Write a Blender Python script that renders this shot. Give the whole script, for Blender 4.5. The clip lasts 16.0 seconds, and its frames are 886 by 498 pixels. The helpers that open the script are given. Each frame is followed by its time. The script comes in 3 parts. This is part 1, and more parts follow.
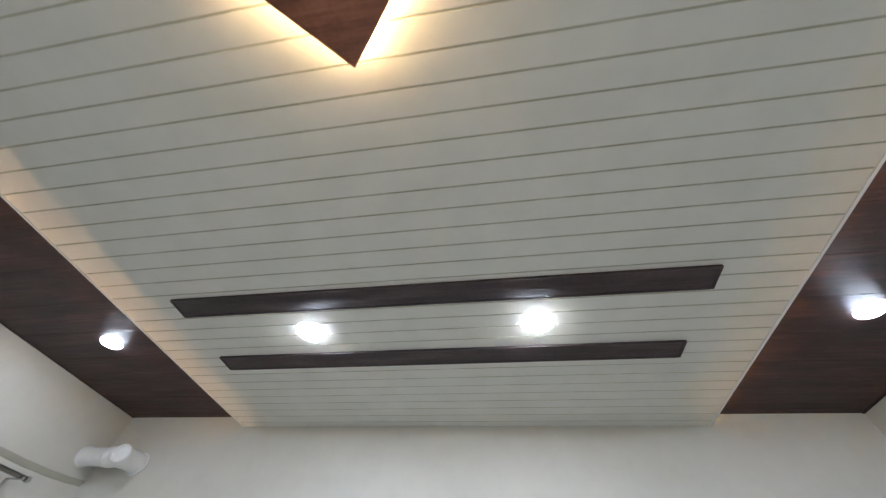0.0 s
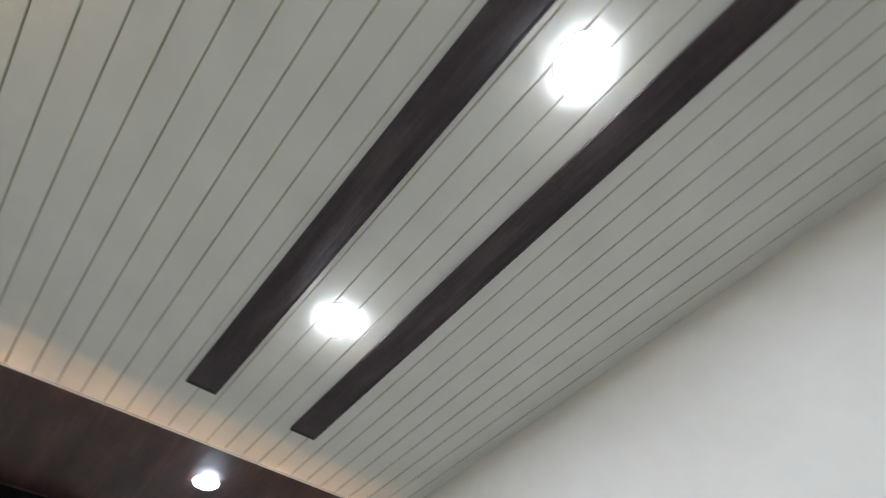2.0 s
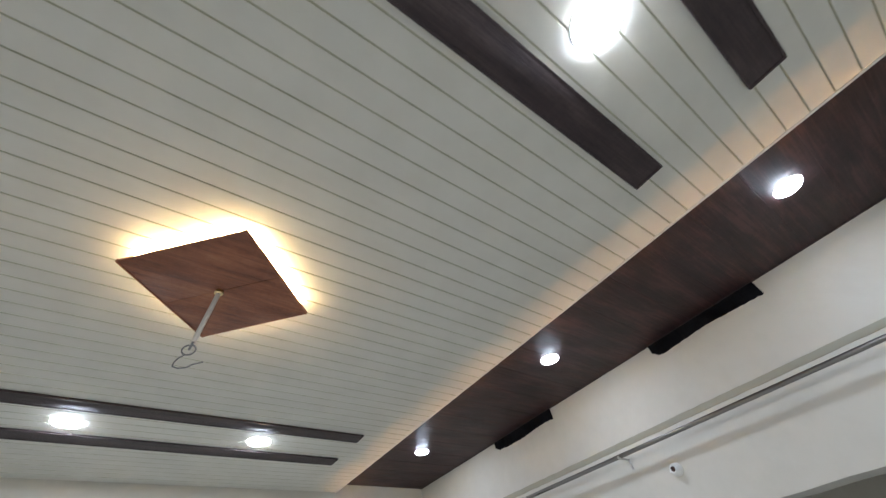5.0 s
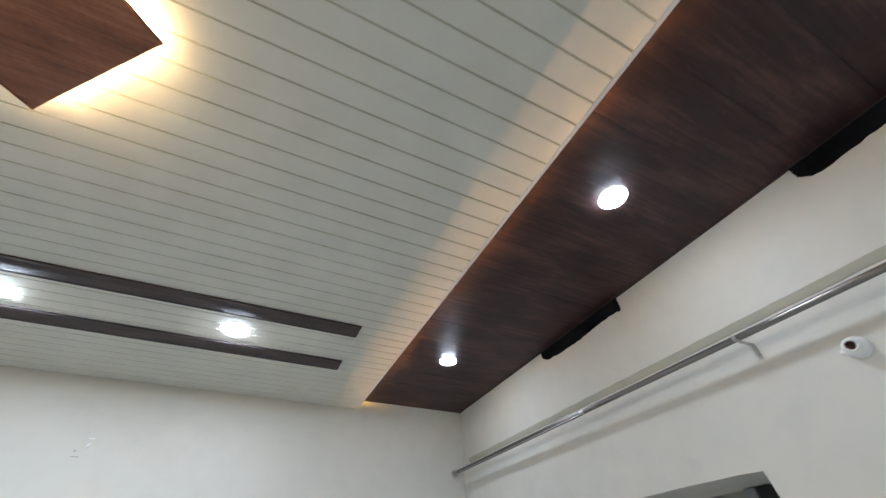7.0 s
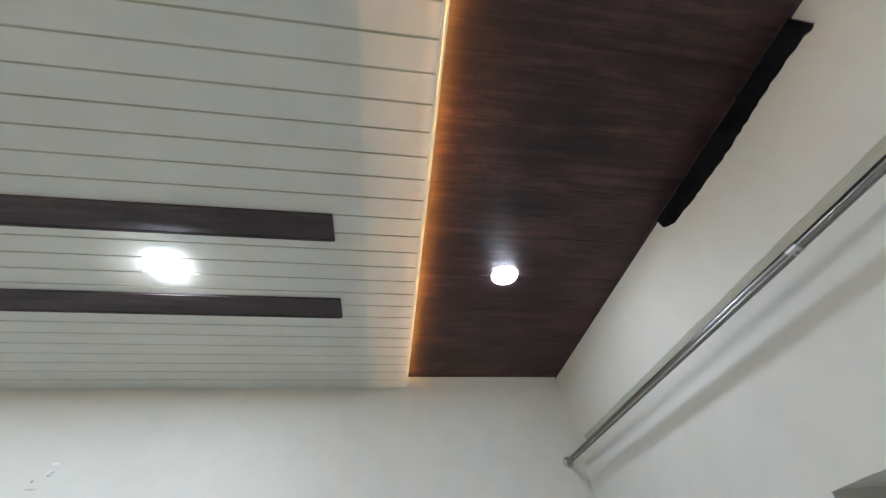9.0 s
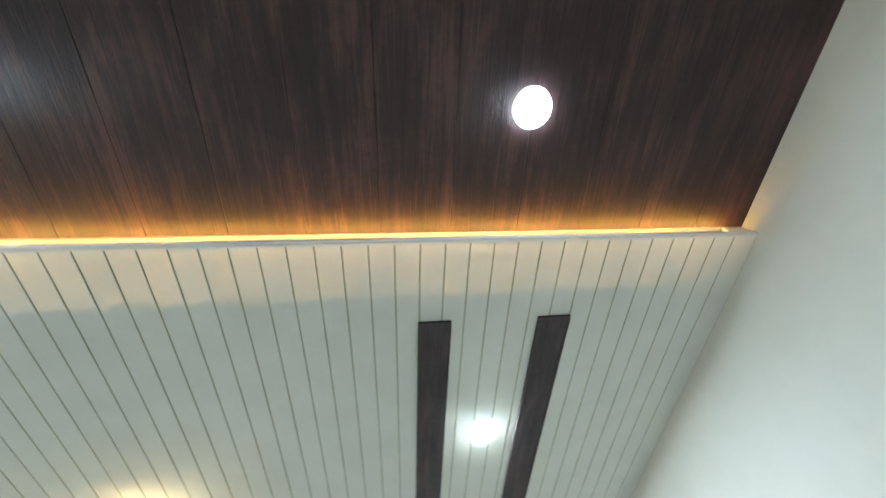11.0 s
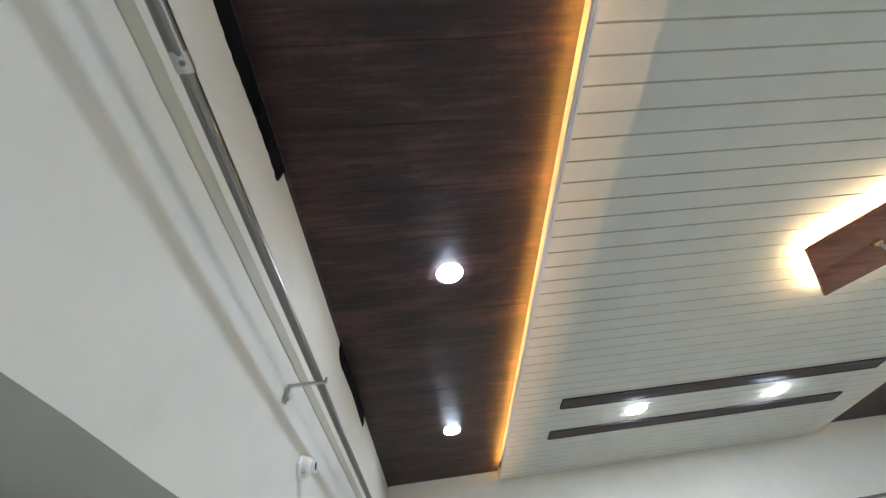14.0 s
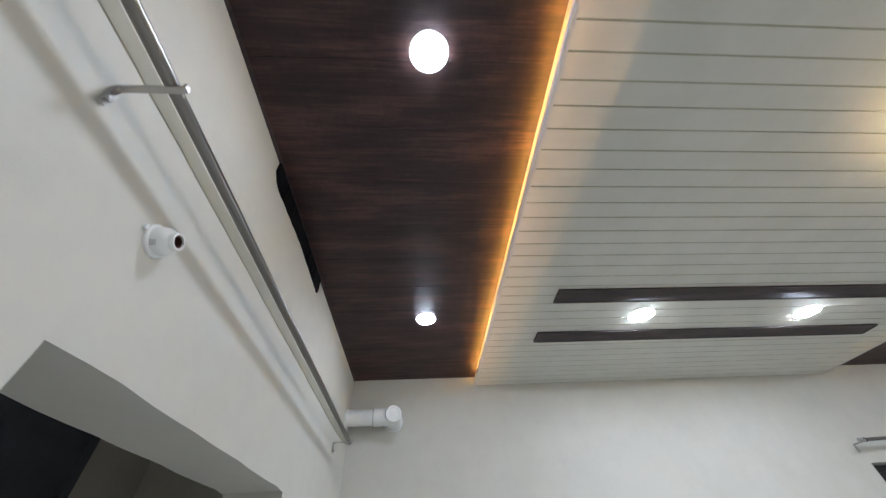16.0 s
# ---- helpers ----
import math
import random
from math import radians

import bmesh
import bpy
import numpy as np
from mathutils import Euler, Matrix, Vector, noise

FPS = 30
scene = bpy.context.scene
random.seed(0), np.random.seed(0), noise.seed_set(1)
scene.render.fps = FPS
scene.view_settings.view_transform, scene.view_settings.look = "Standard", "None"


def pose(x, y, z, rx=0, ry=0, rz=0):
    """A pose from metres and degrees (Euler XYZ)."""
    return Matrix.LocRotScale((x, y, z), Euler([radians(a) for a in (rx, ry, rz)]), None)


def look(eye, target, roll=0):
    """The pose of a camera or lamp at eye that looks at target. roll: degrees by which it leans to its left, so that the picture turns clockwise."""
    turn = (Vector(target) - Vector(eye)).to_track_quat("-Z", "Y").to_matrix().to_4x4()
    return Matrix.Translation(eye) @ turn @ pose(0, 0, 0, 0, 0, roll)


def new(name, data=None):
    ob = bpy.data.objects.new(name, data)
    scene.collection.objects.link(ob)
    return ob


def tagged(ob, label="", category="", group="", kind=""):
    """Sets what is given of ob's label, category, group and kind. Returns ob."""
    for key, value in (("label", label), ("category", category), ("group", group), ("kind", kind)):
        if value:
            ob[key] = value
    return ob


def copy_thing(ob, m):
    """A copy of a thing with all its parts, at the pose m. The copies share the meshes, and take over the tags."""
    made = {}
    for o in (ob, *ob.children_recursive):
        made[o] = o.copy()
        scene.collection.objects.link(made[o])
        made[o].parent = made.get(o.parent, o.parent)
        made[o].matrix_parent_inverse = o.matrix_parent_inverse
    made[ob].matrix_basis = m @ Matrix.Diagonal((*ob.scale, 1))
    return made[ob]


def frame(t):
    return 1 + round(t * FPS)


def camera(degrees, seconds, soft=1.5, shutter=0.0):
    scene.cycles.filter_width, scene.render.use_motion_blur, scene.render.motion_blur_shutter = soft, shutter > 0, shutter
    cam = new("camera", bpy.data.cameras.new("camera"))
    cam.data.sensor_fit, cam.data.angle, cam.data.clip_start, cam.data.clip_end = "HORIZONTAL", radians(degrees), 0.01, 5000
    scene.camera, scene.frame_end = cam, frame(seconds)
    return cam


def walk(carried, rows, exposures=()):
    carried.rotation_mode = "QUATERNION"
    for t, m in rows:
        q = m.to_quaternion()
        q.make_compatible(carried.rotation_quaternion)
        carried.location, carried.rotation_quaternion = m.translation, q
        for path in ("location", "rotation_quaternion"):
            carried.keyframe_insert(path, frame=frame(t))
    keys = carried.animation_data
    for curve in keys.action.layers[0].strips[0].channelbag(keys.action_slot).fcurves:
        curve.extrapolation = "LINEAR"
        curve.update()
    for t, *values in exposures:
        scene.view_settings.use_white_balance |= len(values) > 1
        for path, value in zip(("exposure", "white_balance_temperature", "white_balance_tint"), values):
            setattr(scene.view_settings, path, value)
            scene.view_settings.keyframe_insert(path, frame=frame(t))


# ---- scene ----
# A square room with a plank ceiling. x east, y north; the ceiling's middle is near x = 0, y = 0.
cam = camera(103.2, 16.0, soft=1.35, shutter=0.25)
PATH = [
    (0, (0.397, 0.213, 1.729), (0.1, 1.424, 3.292), 6.4),
    (0.5, (0.321, 0.496, 1.751), (0.121, 1.63, 3.386), 3.3),
    (1, (0.326, 0.771, 1.763), (0.032, 1.785, 3.461), 6.2),
    (1.5, (0.327, 1.009, 1.766), (-0.118, 1.904, 3.498), -0.1),
    (2, (0.275, 1.186, 1.781), (-0.349, 1.885, 3.548), -6.8),
    (2.5, (0.257, 1.407, 1.787), (-0.603, 1.623, 3.58), -6.0),
    (3, (0.254, 1.491, 1.743), (-0.713, 1.492, 3.494), -13.0),
    (3.5, (0.214, 1.537, 1.751), (-0.752, 1.225, 3.475), -14.0),
    (4, (0.161, 1.521, 1.715), (-0.767, 0.956, 3.394), -16.2),
    (4.5, (0.118, 1.45, 1.695), (-0.823, 0.633, 3.26), -13.9),
    (4.7, (0.092, 1.398, 1.686), (-0.835, 0.507, 3.218), -12.7),
    (7, (-0.774, 0.579, 1.695), (-1.443, -0.7, 3.081), -3.2),
    (7.5, (-1.022, 0.338, 1.687), (-1.477, -0.962, 3.137), -1.6),
    (8, (-1.207, 0.107, 1.682), (-1.566, -1.243, 3.113), -2.4),
    (8.2, (-1.225, -0.011, 1.731), (-1.589, -1.386, 3.138), -2.0),
    (10.3, (-1.817, -0.941, 1.776), (-1.33, -1.746, 3.541), -13.2),
    (10.5, (-1.872, -1.001, 1.773), (-1.143, -1.626, 3.528), -8.4),
    (11, (-1.959, -1.124, 1.781), (-1.065, -1.401, 3.548), -16.7),
    (11.5, (-2.066, -1.139, 1.8), (-1.134, -1.084, 3.569), -24.9),
    (12, (-2.065, -1.177, 1.788), (-1.409, -0.693, 3.614), -22.0),
    (12.5, (-2.017, -1.163, 1.778), (-1.54, -0.345, 3.54), -17.2),
    (13, (-2.021, -1.099, 1.757), (-1.678, -0.07, 3.437), -14.3),
    (13.5, (-1.993, -1.08, 1.726), (-1.774, 0.116, 3.313), -12.6),
    (14, (-2.021, -1.001, 1.7), (-1.863, 0.239, 3.26), -11.0),
    (14.5, (-2.069, -0.853, 1.713), (-1.852, 0.483, 3.186), -10.8),
    (15, (-2.046, -0.678, 1.689), (-1.887, 0.734, 3.097), -7.7),
    (15.5, (-1.94, -0.481, 1.684), (-1.848, 0.935, 3.093), -4.0),
    (16, (-1.909, -0.305, 1.668), (-1.779, 1.144, 3.04), -4.0),
]
EXPOSURE = [(0, 0.05, 6400, 9), (1.5, 0.18, 6400, 9), (2.5, 0.02, 6450, 9), (3, 0.02, 6450, 10), (7, 0.06, 6400, 7), (8.2, 0.10, 6400, 7), (10.3, 0.36, 6200, 1), (11.5, 0.56, 6000, -9), (12.1, 0.53, 6020, -7), (12.6, 0.40, 6150, 1), (13.5, 0.27, 6250, 3), (15, 0.06, 6400, 7), (16, 0.04, 6400, 8)]
walk(cam, [(t, look(eye, target, roll)) for t, eye, target, roll in PATH], exposures=EXPOSURE)

# ---- sizes ----
XW, XE, YS, YN = -2.445, 2.374, -2.462, 2.495      # wall faces
ZW, ZB = 2.80, 2.868                                # white ceiling, raised wooden borders
XA, XB = -1.473, 1.552                              # inner edges of the west and east borders
PITCH, PLANK = 0.0828, 0.2347                        # groove spacing, wooden plank width

# ---- world ----
world = bpy.data.worlds.new("night")
scene.world = world
world.use_nodes = True
world.node_tree.nodes["Background"].inputs["Color"].default_value = (0.25, 0.3, 0.4, 1)
world.node_tree.nodes["Background"].inputs["Strength"].default_value = 0.02

COOL = (0.788, 0.880, 1.05)
LAMP_STRIP, LAMP_BORDER, LED_COVE, LED_PANEL = 240.0, 128.0, 20.0, 95.0
GLOW_WOOD, GLOW_BACK = 60.0, 22.0


# ---- materials ----
def shader(name, colour=(0.8, 0.8, 0.8), rough=0.5, metal=0.0, spec=0.5):
    m = bpy.data.materials.new(name)
    m.use_nodes = True
    b = m.node_tree.nodes["Principled BSDF"]
    b.inputs["Base Color"].default_value = (*colour, 1)
    b.inputs["Roughness"].default_value = rough
    b.inputs["Metallic"].default_value = metal
    b.inputs["Specular IOR Level"].default_value = spec
    return m, m.node_tree, b


def link(nt, a, b):
    nt.links.new(a, b)


def node(nt, kind, **values):
    n = nt.nodes.new(kind)
    for k, v in values.items():
        n.inputs[k].default_value = v
    return n


def coords(nt, scale=(1, 1, 1), turn=0.0):
    """Object coordinates in metres, stretched and turned about z."""
    tc = nt.nodes.new("ShaderNodeTexCoord")
    mp = nt.nodes.new("ShaderNodeMapping")
    mp.inputs["Scale"].default_value = scale
    first = nt.nodes.new("ShaderNodeMapping")
    first.inputs["Rotation"].default_value = (0, 0, turn)
    link(nt, tc.outputs["Object"], first.inputs["Vector"])
    link(nt, first.outputs["Vector"], mp.inputs["Vector"])
    return mp.outputs["Vector"]


def ramp(nt, fac, stops):
    r = nt.nodes.new("ShaderNodeValToRGB")
    e = r.color_ramp.elements
    while len(e) < len(stops):
        e.new(0.5)
    for k, (p, c) in enumerate(stops):
        e[k].position, e[k].color = p, (*c, 1)
    link(nt, fac, r.inputs["Fac"])
    return r.outputs["Color"]


def bump(nt, bsdf, height, strength, distance):
    b = node(nt, "ShaderNodeBump", Strength=strength, Distance=distance)
    link(nt, height, b.inputs["Height"])
    link(nt, b.outputs["Normal"], bsdf.inputs["Normal"])
    return b


def paint(name, low, high, rough=0.6):
    """Rolled wall paint: faint clouding, small smudges, fine stipple."""
    m, nt, b = shader(name, high, rough, spec=0.35)
    v = coords(nt)
    n1 = node(nt, "ShaderNodeTexNoise", Scale=1.3, Detail=5.0, Roughness=0.6)
    n2 = node(nt, "ShaderNodeTexNoise", Scale=9.0, Detail=4.0, Roughness=0.65)
    n3 = node(nt, "ShaderNodeTexNoise", Scale=240.0, Detail=2.0)
    for n in (n1, n2, n3):
        link(nt, v, n.inputs["Vector"])
    mx = nt.nodes.new("ShaderNodeMix")
    mx.inputs[0].default_value = 0.4
    link(nt, n1.outputs["Fac"], mx.inputs[2])
    link(nt, n2.outputs["Fac"], mx.inputs[3])
    link(nt, ramp(nt, mx.outputs[0], [(0.33, low), (0.56, high)]), b.inputs["Base Color"])
    bump(nt, b, n3.outputs["Fac"], 0.12, 0.002)
    return m


def wood(name, dark, mid, light, turn=0.0, rough=0.36, relief=0.6):
    """Dark laminate plank, grain along x: long streaks, paler patches, cross ticks and knots."""
    m, nt, b = shader(name, mid, rough, spec=0.42)

    def grain(scale, detail, roughness, distortion=0.0):
        n = node(nt, "ShaderNodeTexNoise", Scale=1.0, Detail=detail, Roughness=roughness, Distortion=distortion)
        link(nt, coords(nt, scale, turn), n.inputs["Vector"])
        return n.outputs["Fac"]

    def mixed(u, v, share):
        x = nt.nodes.new("ShaderNodeMix")
        x.inputs[0].default_value = share
        link(nt, u, x.inputs[2])
        link(nt, v, x.inputs[3])
        return x.outputs[0]

    streak = grain((2.2, 46, 46), 7.0, 0.62, 0.6)
    fine = grain((9, 260, 260), 5.0, 0.7)
    wide = grain((3.2, 9, 9), 3.0, 0.5)
    patch = grain((3.5, 20, 20), 4.0, 0.55, 0.8)
    tick = grain((70, 34, 34), 3.0, 0.6)
    base = mixed(streak, fine, 0.42)
    tone = mixed(mixed(mixed(base, wide, 0.36), patch, 0.20), tick, 0.08)
    link(nt, ramp(nt, tone, [(0.41, dark), (0.50, mid), (0.585, light)]), b.inputs["Base Color"])
    r = nt.nodes.new("ShaderNodeMapRange")
    r.inputs["To Min"].default_value, r.inputs["To Max"].default_value = rough - 0.1, rough + 0.16
    link(nt, patch, r.inputs["Value"])
    link(nt, r.outputs["Result"], b.inputs["Roughness"])
    bump(nt, b, mixed(base, tick, 0.16), relief, 0.007)
    return m


def metal(name, colour, rough):
    m, nt, b = shader(name, colour, rough, metal=1.0)
    n = node(nt, "ShaderNodeTexNoise", Scale=30.0, Detail=4.0)
    link(nt, coords(nt, (1, 0.08, 1)), n.inputs["Vector"])
    r = nt.nodes.new("ShaderNodeMapRange")
    r.inputs["To Min"].default_value, r.inputs["To Max"].default_value = rough - 0.08, rough + 0.12
    link(nt, n.outputs["Fac"], r.inputs["Value"])
    link(nt, r.outputs["Result"], b.inputs["Roughness"])
    return m


def glowing(name, colour, strength):
    m, nt, b = shader(name, (0.8, 0.8, 0.8), 0.5)
    b.inputs["Emission Color"].default_value = (*colour, 1)
    b.inputs["Emission Strength"].default_value = strength
    return m


def plastic(name, low, high, rough=0.35):
    m, nt, b = shader(name, high, rough)
    n = node(nt, "ShaderNodeTexNoise", Scale=6.0, Detail=5.0, Roughness=0.6)
    link(nt, coords(nt), n.inputs["Vector"])
    link(nt, ramp(nt, n.outputs["Fac"], [(0.35, low), (0.62, high)]), b.inputs["Base Color"])
    f = node(nt, "ShaderNodeTexNoise", Scale=90.0, Detail=2.0)
    link(nt, coords(nt), f.inputs["Vector"])
    bump(nt, b, f.outputs["Fac"], 0.05, 0.002)
    return m


WALL = paint("wall_paint", (0.570, 0.550, 0.493), (0.620, 0.600, 0.543))
WALL_W = paint("smudged_wall_paint", (0.570, 0.550, 0.493), (0.620, 0.600, 0.543))


def smudges(mat, spots):
    """Faint grey hand smudges on a painted wall: (x, y, z, radius)."""
    nt = mat.node_tree
    b = nt.nodes["Principled BSDF"]
    colour = b.inputs["Base Color"].links[0].from_socket
    geo = nt.nodes.new("ShaderNodeTexCoord")
    n = node(nt, "ShaderNodeTexNoise", Scale=22.0, Detail=4.0, Roughness=0.6)
    link(nt, geo.outputs["Object"], n.inputs["Vector"])
    for x, y, z, r in spots:
        d = nt.nodes.new("ShaderNodeVectorMath")
        d.operation = "DISTANCE"
        d.inputs[1].default_value = (x, y, z)
        link(nt, geo.outputs["Object"], d.inputs[0])
        m = node(nt, "ShaderNodeMapRange")
        m.inputs["From Min"].default_value, m.inputs["From Max"].default_value = r, r * 0.25
        m.inputs["To Min"].default_value, m.inputs["To Max"].default_value = 0.0, 0.26
        link(nt, d.outputs["Value"], m.inputs["Value"])
        f = nt.nodes.new("ShaderNodeMath")
        f.operation = "MULTIPLY"
        link(nt, m.outputs["Result"], f.inputs[0])
        link(nt, n.outputs["Fac"], f.inputs[1])
        mx = nt.nodes.new("ShaderNodeMix")
        mx.data_type = "RGBA"
        link(nt, f.outputs[0], mx.inputs[0])
        link(nt, colour, mx.inputs[6])
        mx.inputs[7].default_value = (0.42, 0.44, 0.42, 1)
        colour = mx.outputs[2]
    link(nt, colour, b.inputs["Base Color"])


smudges(WALL_W, [(-2.445, -0.05, 2.06, 0.075), (-2.445, -0.48, 2.015, 0.04), (-2.445, 0.0, 2.10, 0.05), (-2.445, -1.0, 2.2, 0.06)])
SLAB = paint("slab_plaster", (0.5, 0.5, 0.48), (0.6, 0.6, 0.58))
RIDGE = paint("dark_cream_ridge", (0.34, 0.328, 0.262), (0.40, 0.386, 0.315))
HALL = paint("hall_paint", (0.72, 0.67, 0.56), (0.81, 0.76, 0.66))
PVC = plastic("white_ceiling_plastic", (0.78, 0.766, 0.690), (0.84, 0.826, 0.750), 0.56)
def let_through(mat, share, colour):
    """Lets a share of the light through a thin plastic wall."""
    nt = mat.node_tree
    t = nt.nodes.new("ShaderNodeBsdfTranslucent")
    t.inputs["Color"].default_value = (*colour, 1)
    mx = nt.nodes.new("ShaderNodeMixShader")
    mx.inputs[0].default_value = share
    link(nt, nt.nodes["Principled BSDF"].outputs[0], mx.inputs[1])
    link(nt, t.outputs[0], mx.inputs[2])
    link(nt, mx.outputs[0], nt.nodes["Material Output"].inputs["Surface"])


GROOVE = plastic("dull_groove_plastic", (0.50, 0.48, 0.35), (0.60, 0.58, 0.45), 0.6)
let_through(PVC, 0.30, (0.9, 0.85, 0.78))
TRIM = plastic("white_trim_plastic", (0.78, 0.77, 0.72), (0.84, 0.83, 0.78), 0.4)
let_through(TRIM, 0.08, (0.9, 0.80, 0.70))
WOOD = wood("dark_plank_wood", (0.014, 0.0053, 0.0055), (0.034, 0.0150, 0.0150), (0.082, 0.037, 0.033), rough=0.48)
STRIP = wood("dark_strip_wood", (0.020, 0.013, 0.014), (0.043, 0.028, 0.029), (0.077, 0.054, 0.053), rough=0.56)
PANEL = wood("red_brown_panel_wood", (0.13, 0.042, 0.018), (0.25, 0.084, 0.038), (0.37, 0.145, 0.070), radians(45), 0.44)
STEEL = metal("dull_steel", (0.21, 0.200, 0.185), 0.30)
BRACKET = metal("bracket_steel", (0.5, 0.48, 0.46), 0.38)
ROD_WHITE = plastic("cream_rod_paint", (0.55, 0.5, 0.43), (0.68, 0.63, 0.55), 0.4)
BRASS = metal("brass", (0.85, 0.68, 0.35), 0.3)
WIRE = plastic("grey_wire", (0.10, 0.10, 0.10), (0.2, 0.2, 0.2), 0.5)
PIPE = plastic("white_pipe_plastic", (0.70, 0.70, 0.68), (0.80, 0.80, 0.78), 0.3)
HOLDER = plastic("white_holder_plastic", (0.72, 0.72, 0.70), (0.82, 0.82, 0.80), 0.3)
SOCKET = plastic("brown_socket", (0.05, 0.02, 0.015), (0.12, 0.05, 0.04), 0.4)
GAP_BLACK = plastic("flat_black_gap", (0.004, 0.004, 0.005), (0.010, 0.010, 0.012), 0.95)
GAP_BLACK.node_tree.nodes["Principled BSDF"].inputs["Specular IOR Level"].default_value = 0.08
BLACK = plastic("black_frame", (0.012, 0.012, 0.014), (0.03, 0.03, 0.035), 0.4)
TILE = plastic("pale_floor_tile", (0.80, 0.78, 0.74), (0.88, 0.86, 0.82), 0.25)
SLATE = plastic("slate_door_paint", (0.10, 0.112, 0.130), (0.14, 0.152, 0.172), 0.45)
GREY = plastic("grey_plastic", (0.25, 0.25, 0.25), (0.35, 0.35, 0.35), 0.5)
LAMP_A = glowing("cool_lamp_strip", COOL, LAMP_STRIP)
LAMP_B = glowing("cool_lamp_border", COOL, LAMP_BORDER)
LED_A = glowing("warm_led_cove", (1.0, 0.50, 0.065), LED_COVE)
LED_B = glowing("warm_led_panel", (1.0, 0.70, 0.36), LED_PANEL)
# added emitters for the glow on the wood and through the plastic
GLOW_C = glowing("added_wood_glow", (1.0, 0.47, 0.085), GLOW_WOOD)
GLOW_D = glowing("added_back_glow", (1.0, 0.62, 0.36), GLOW_BACK)
GLOW_E = glowing("weak_added_back_glow", (1.0, 0.62, 0.36), GLOW_BACK * 0.07)
GLASS, glass_nt, glass_b = shader("dark_glass", (0.02, 0.02, 0.025), 0.06)


# ---- mesh helpers ----
def mesh_object(name, bm, mat, smooth=False):
    me = bpy.data.meshes.new(name)
    bmesh.ops.recalc_face_normals(bm, faces=bm.faces[:])
    bm.to_mesh(me)
    bm.free()
    me.materials.append(mat)
    if smooth:
        for p in me.polygons:
            p.use_smooth = True
        me.set_sharp_from_angle(angle=radians(40))
    return new(name, me)


def part(name, bm, mat, parent, label="", smooth=True):
    ob = mesh_object(name, bm, mat, smooth)
    ob.parent = parent
    if label:
        tagged(ob, label)
    return ob


def thing(name, label, category, m=None, group=""):
    e = new(name)
    e.empty_display_size = 0.05
    if m is not None:
        e.matrix_basis = m
    return tagged(e, label, category, group)


def structure(name, bm, mat, label, category, smooth=False):
    return tagged(mesh_object(name, bm, mat, smooth), label, category, kind="structure")


def box(bm, x0, x1, y0, y1, z0, z1, bevel=0.0):
    vs = [bm.verts.new((x, y, z)) for x in (x0, x1) for y in (y0, y1) for z in (z0, z1)]
    fs = [bm.faces.new([vs[i] for i in q]) for q in ((0, 1, 3, 2), (4, 6, 7, 5), (0, 4, 5, 1), (2, 3, 7, 6), (0, 2, 6, 4), (1, 5, 7, 3))]
    if bevel:
        es = list({e for f in fs for e in f.edges})
        bmesh.ops.bevel(bm, geom=es, offset=bevel, segments=2, affect="EDGES", profile=0.6)
    return bm


def boxed(*a, bevel=0.0):
    return box(bmesh.new(), *a, bevel=bevel)


def turned(rings, n=32, axis="z"):
    """A turned solid from (radius, height) pairs."""
    bm = bmesh.new()
    loops = []
    for r, h in rings:
        if r < 1e-6:
            p = {"z": (0, 0, h), "x": (h, 0, 0), "y": (0, h, 0)}[axis]
            loops.append([bm.verts.new(p)])
            continue
        ring = []
        for k in range(n):
            c, s = r * math.cos(2 * math.pi * k / n), r * math.sin(2 * math.pi * k / n)
            ring.append(bm.verts.new({"z": (c, s, h), "x": (h, c, s), "y": (s, h, c)}[axis]))
        loops.append(ring)
    for a, b in zip(loops, loops[1:]):
        for k in range(n):
            q = [a[k % len(a)], a[(k + 1) % len(a)], b[(k + 1) % len(b)], b[k % len(b)]]
            q = list(dict.fromkeys(q))
            if len(q) > 2:
                bm.faces.new(q)
    return bm


def tube(points, r, n=14, cap=True):
    """A round bar along a line of points."""
    bm = bmesh.new()
    pts = [Vector(p) for p in points]
    loops = []
    up = Vector((0.13, 0.21, 0.97))
    for k, p in enumerate(pts):
        d = (pts[min(k + 1, len(pts) - 1)] - pts[max(k - 1, 0)]).normalized()
        u = (up - d * up.dot(d))
        u = u.normalized() if u.length > 1e-3 else d.orthogonal().normalized()
        w = d.cross(u)
        up = u
        loops.append([bm.verts.new(p + r * (math.cos(2 * math.pi * i / n) * u + math.sin(2 * math.pi * i / n) * w)) for i in range(n)])
    for a, b in zip(loops, loops[1:]):
        for i in range(n):
            bm.faces.new([a[i], a[(i + 1) % n], b[(i + 1) % n], b[i]])
    if cap:
        bm.faces.new(loops[0])
        bm.faces.new(loops[-1])
    return bm


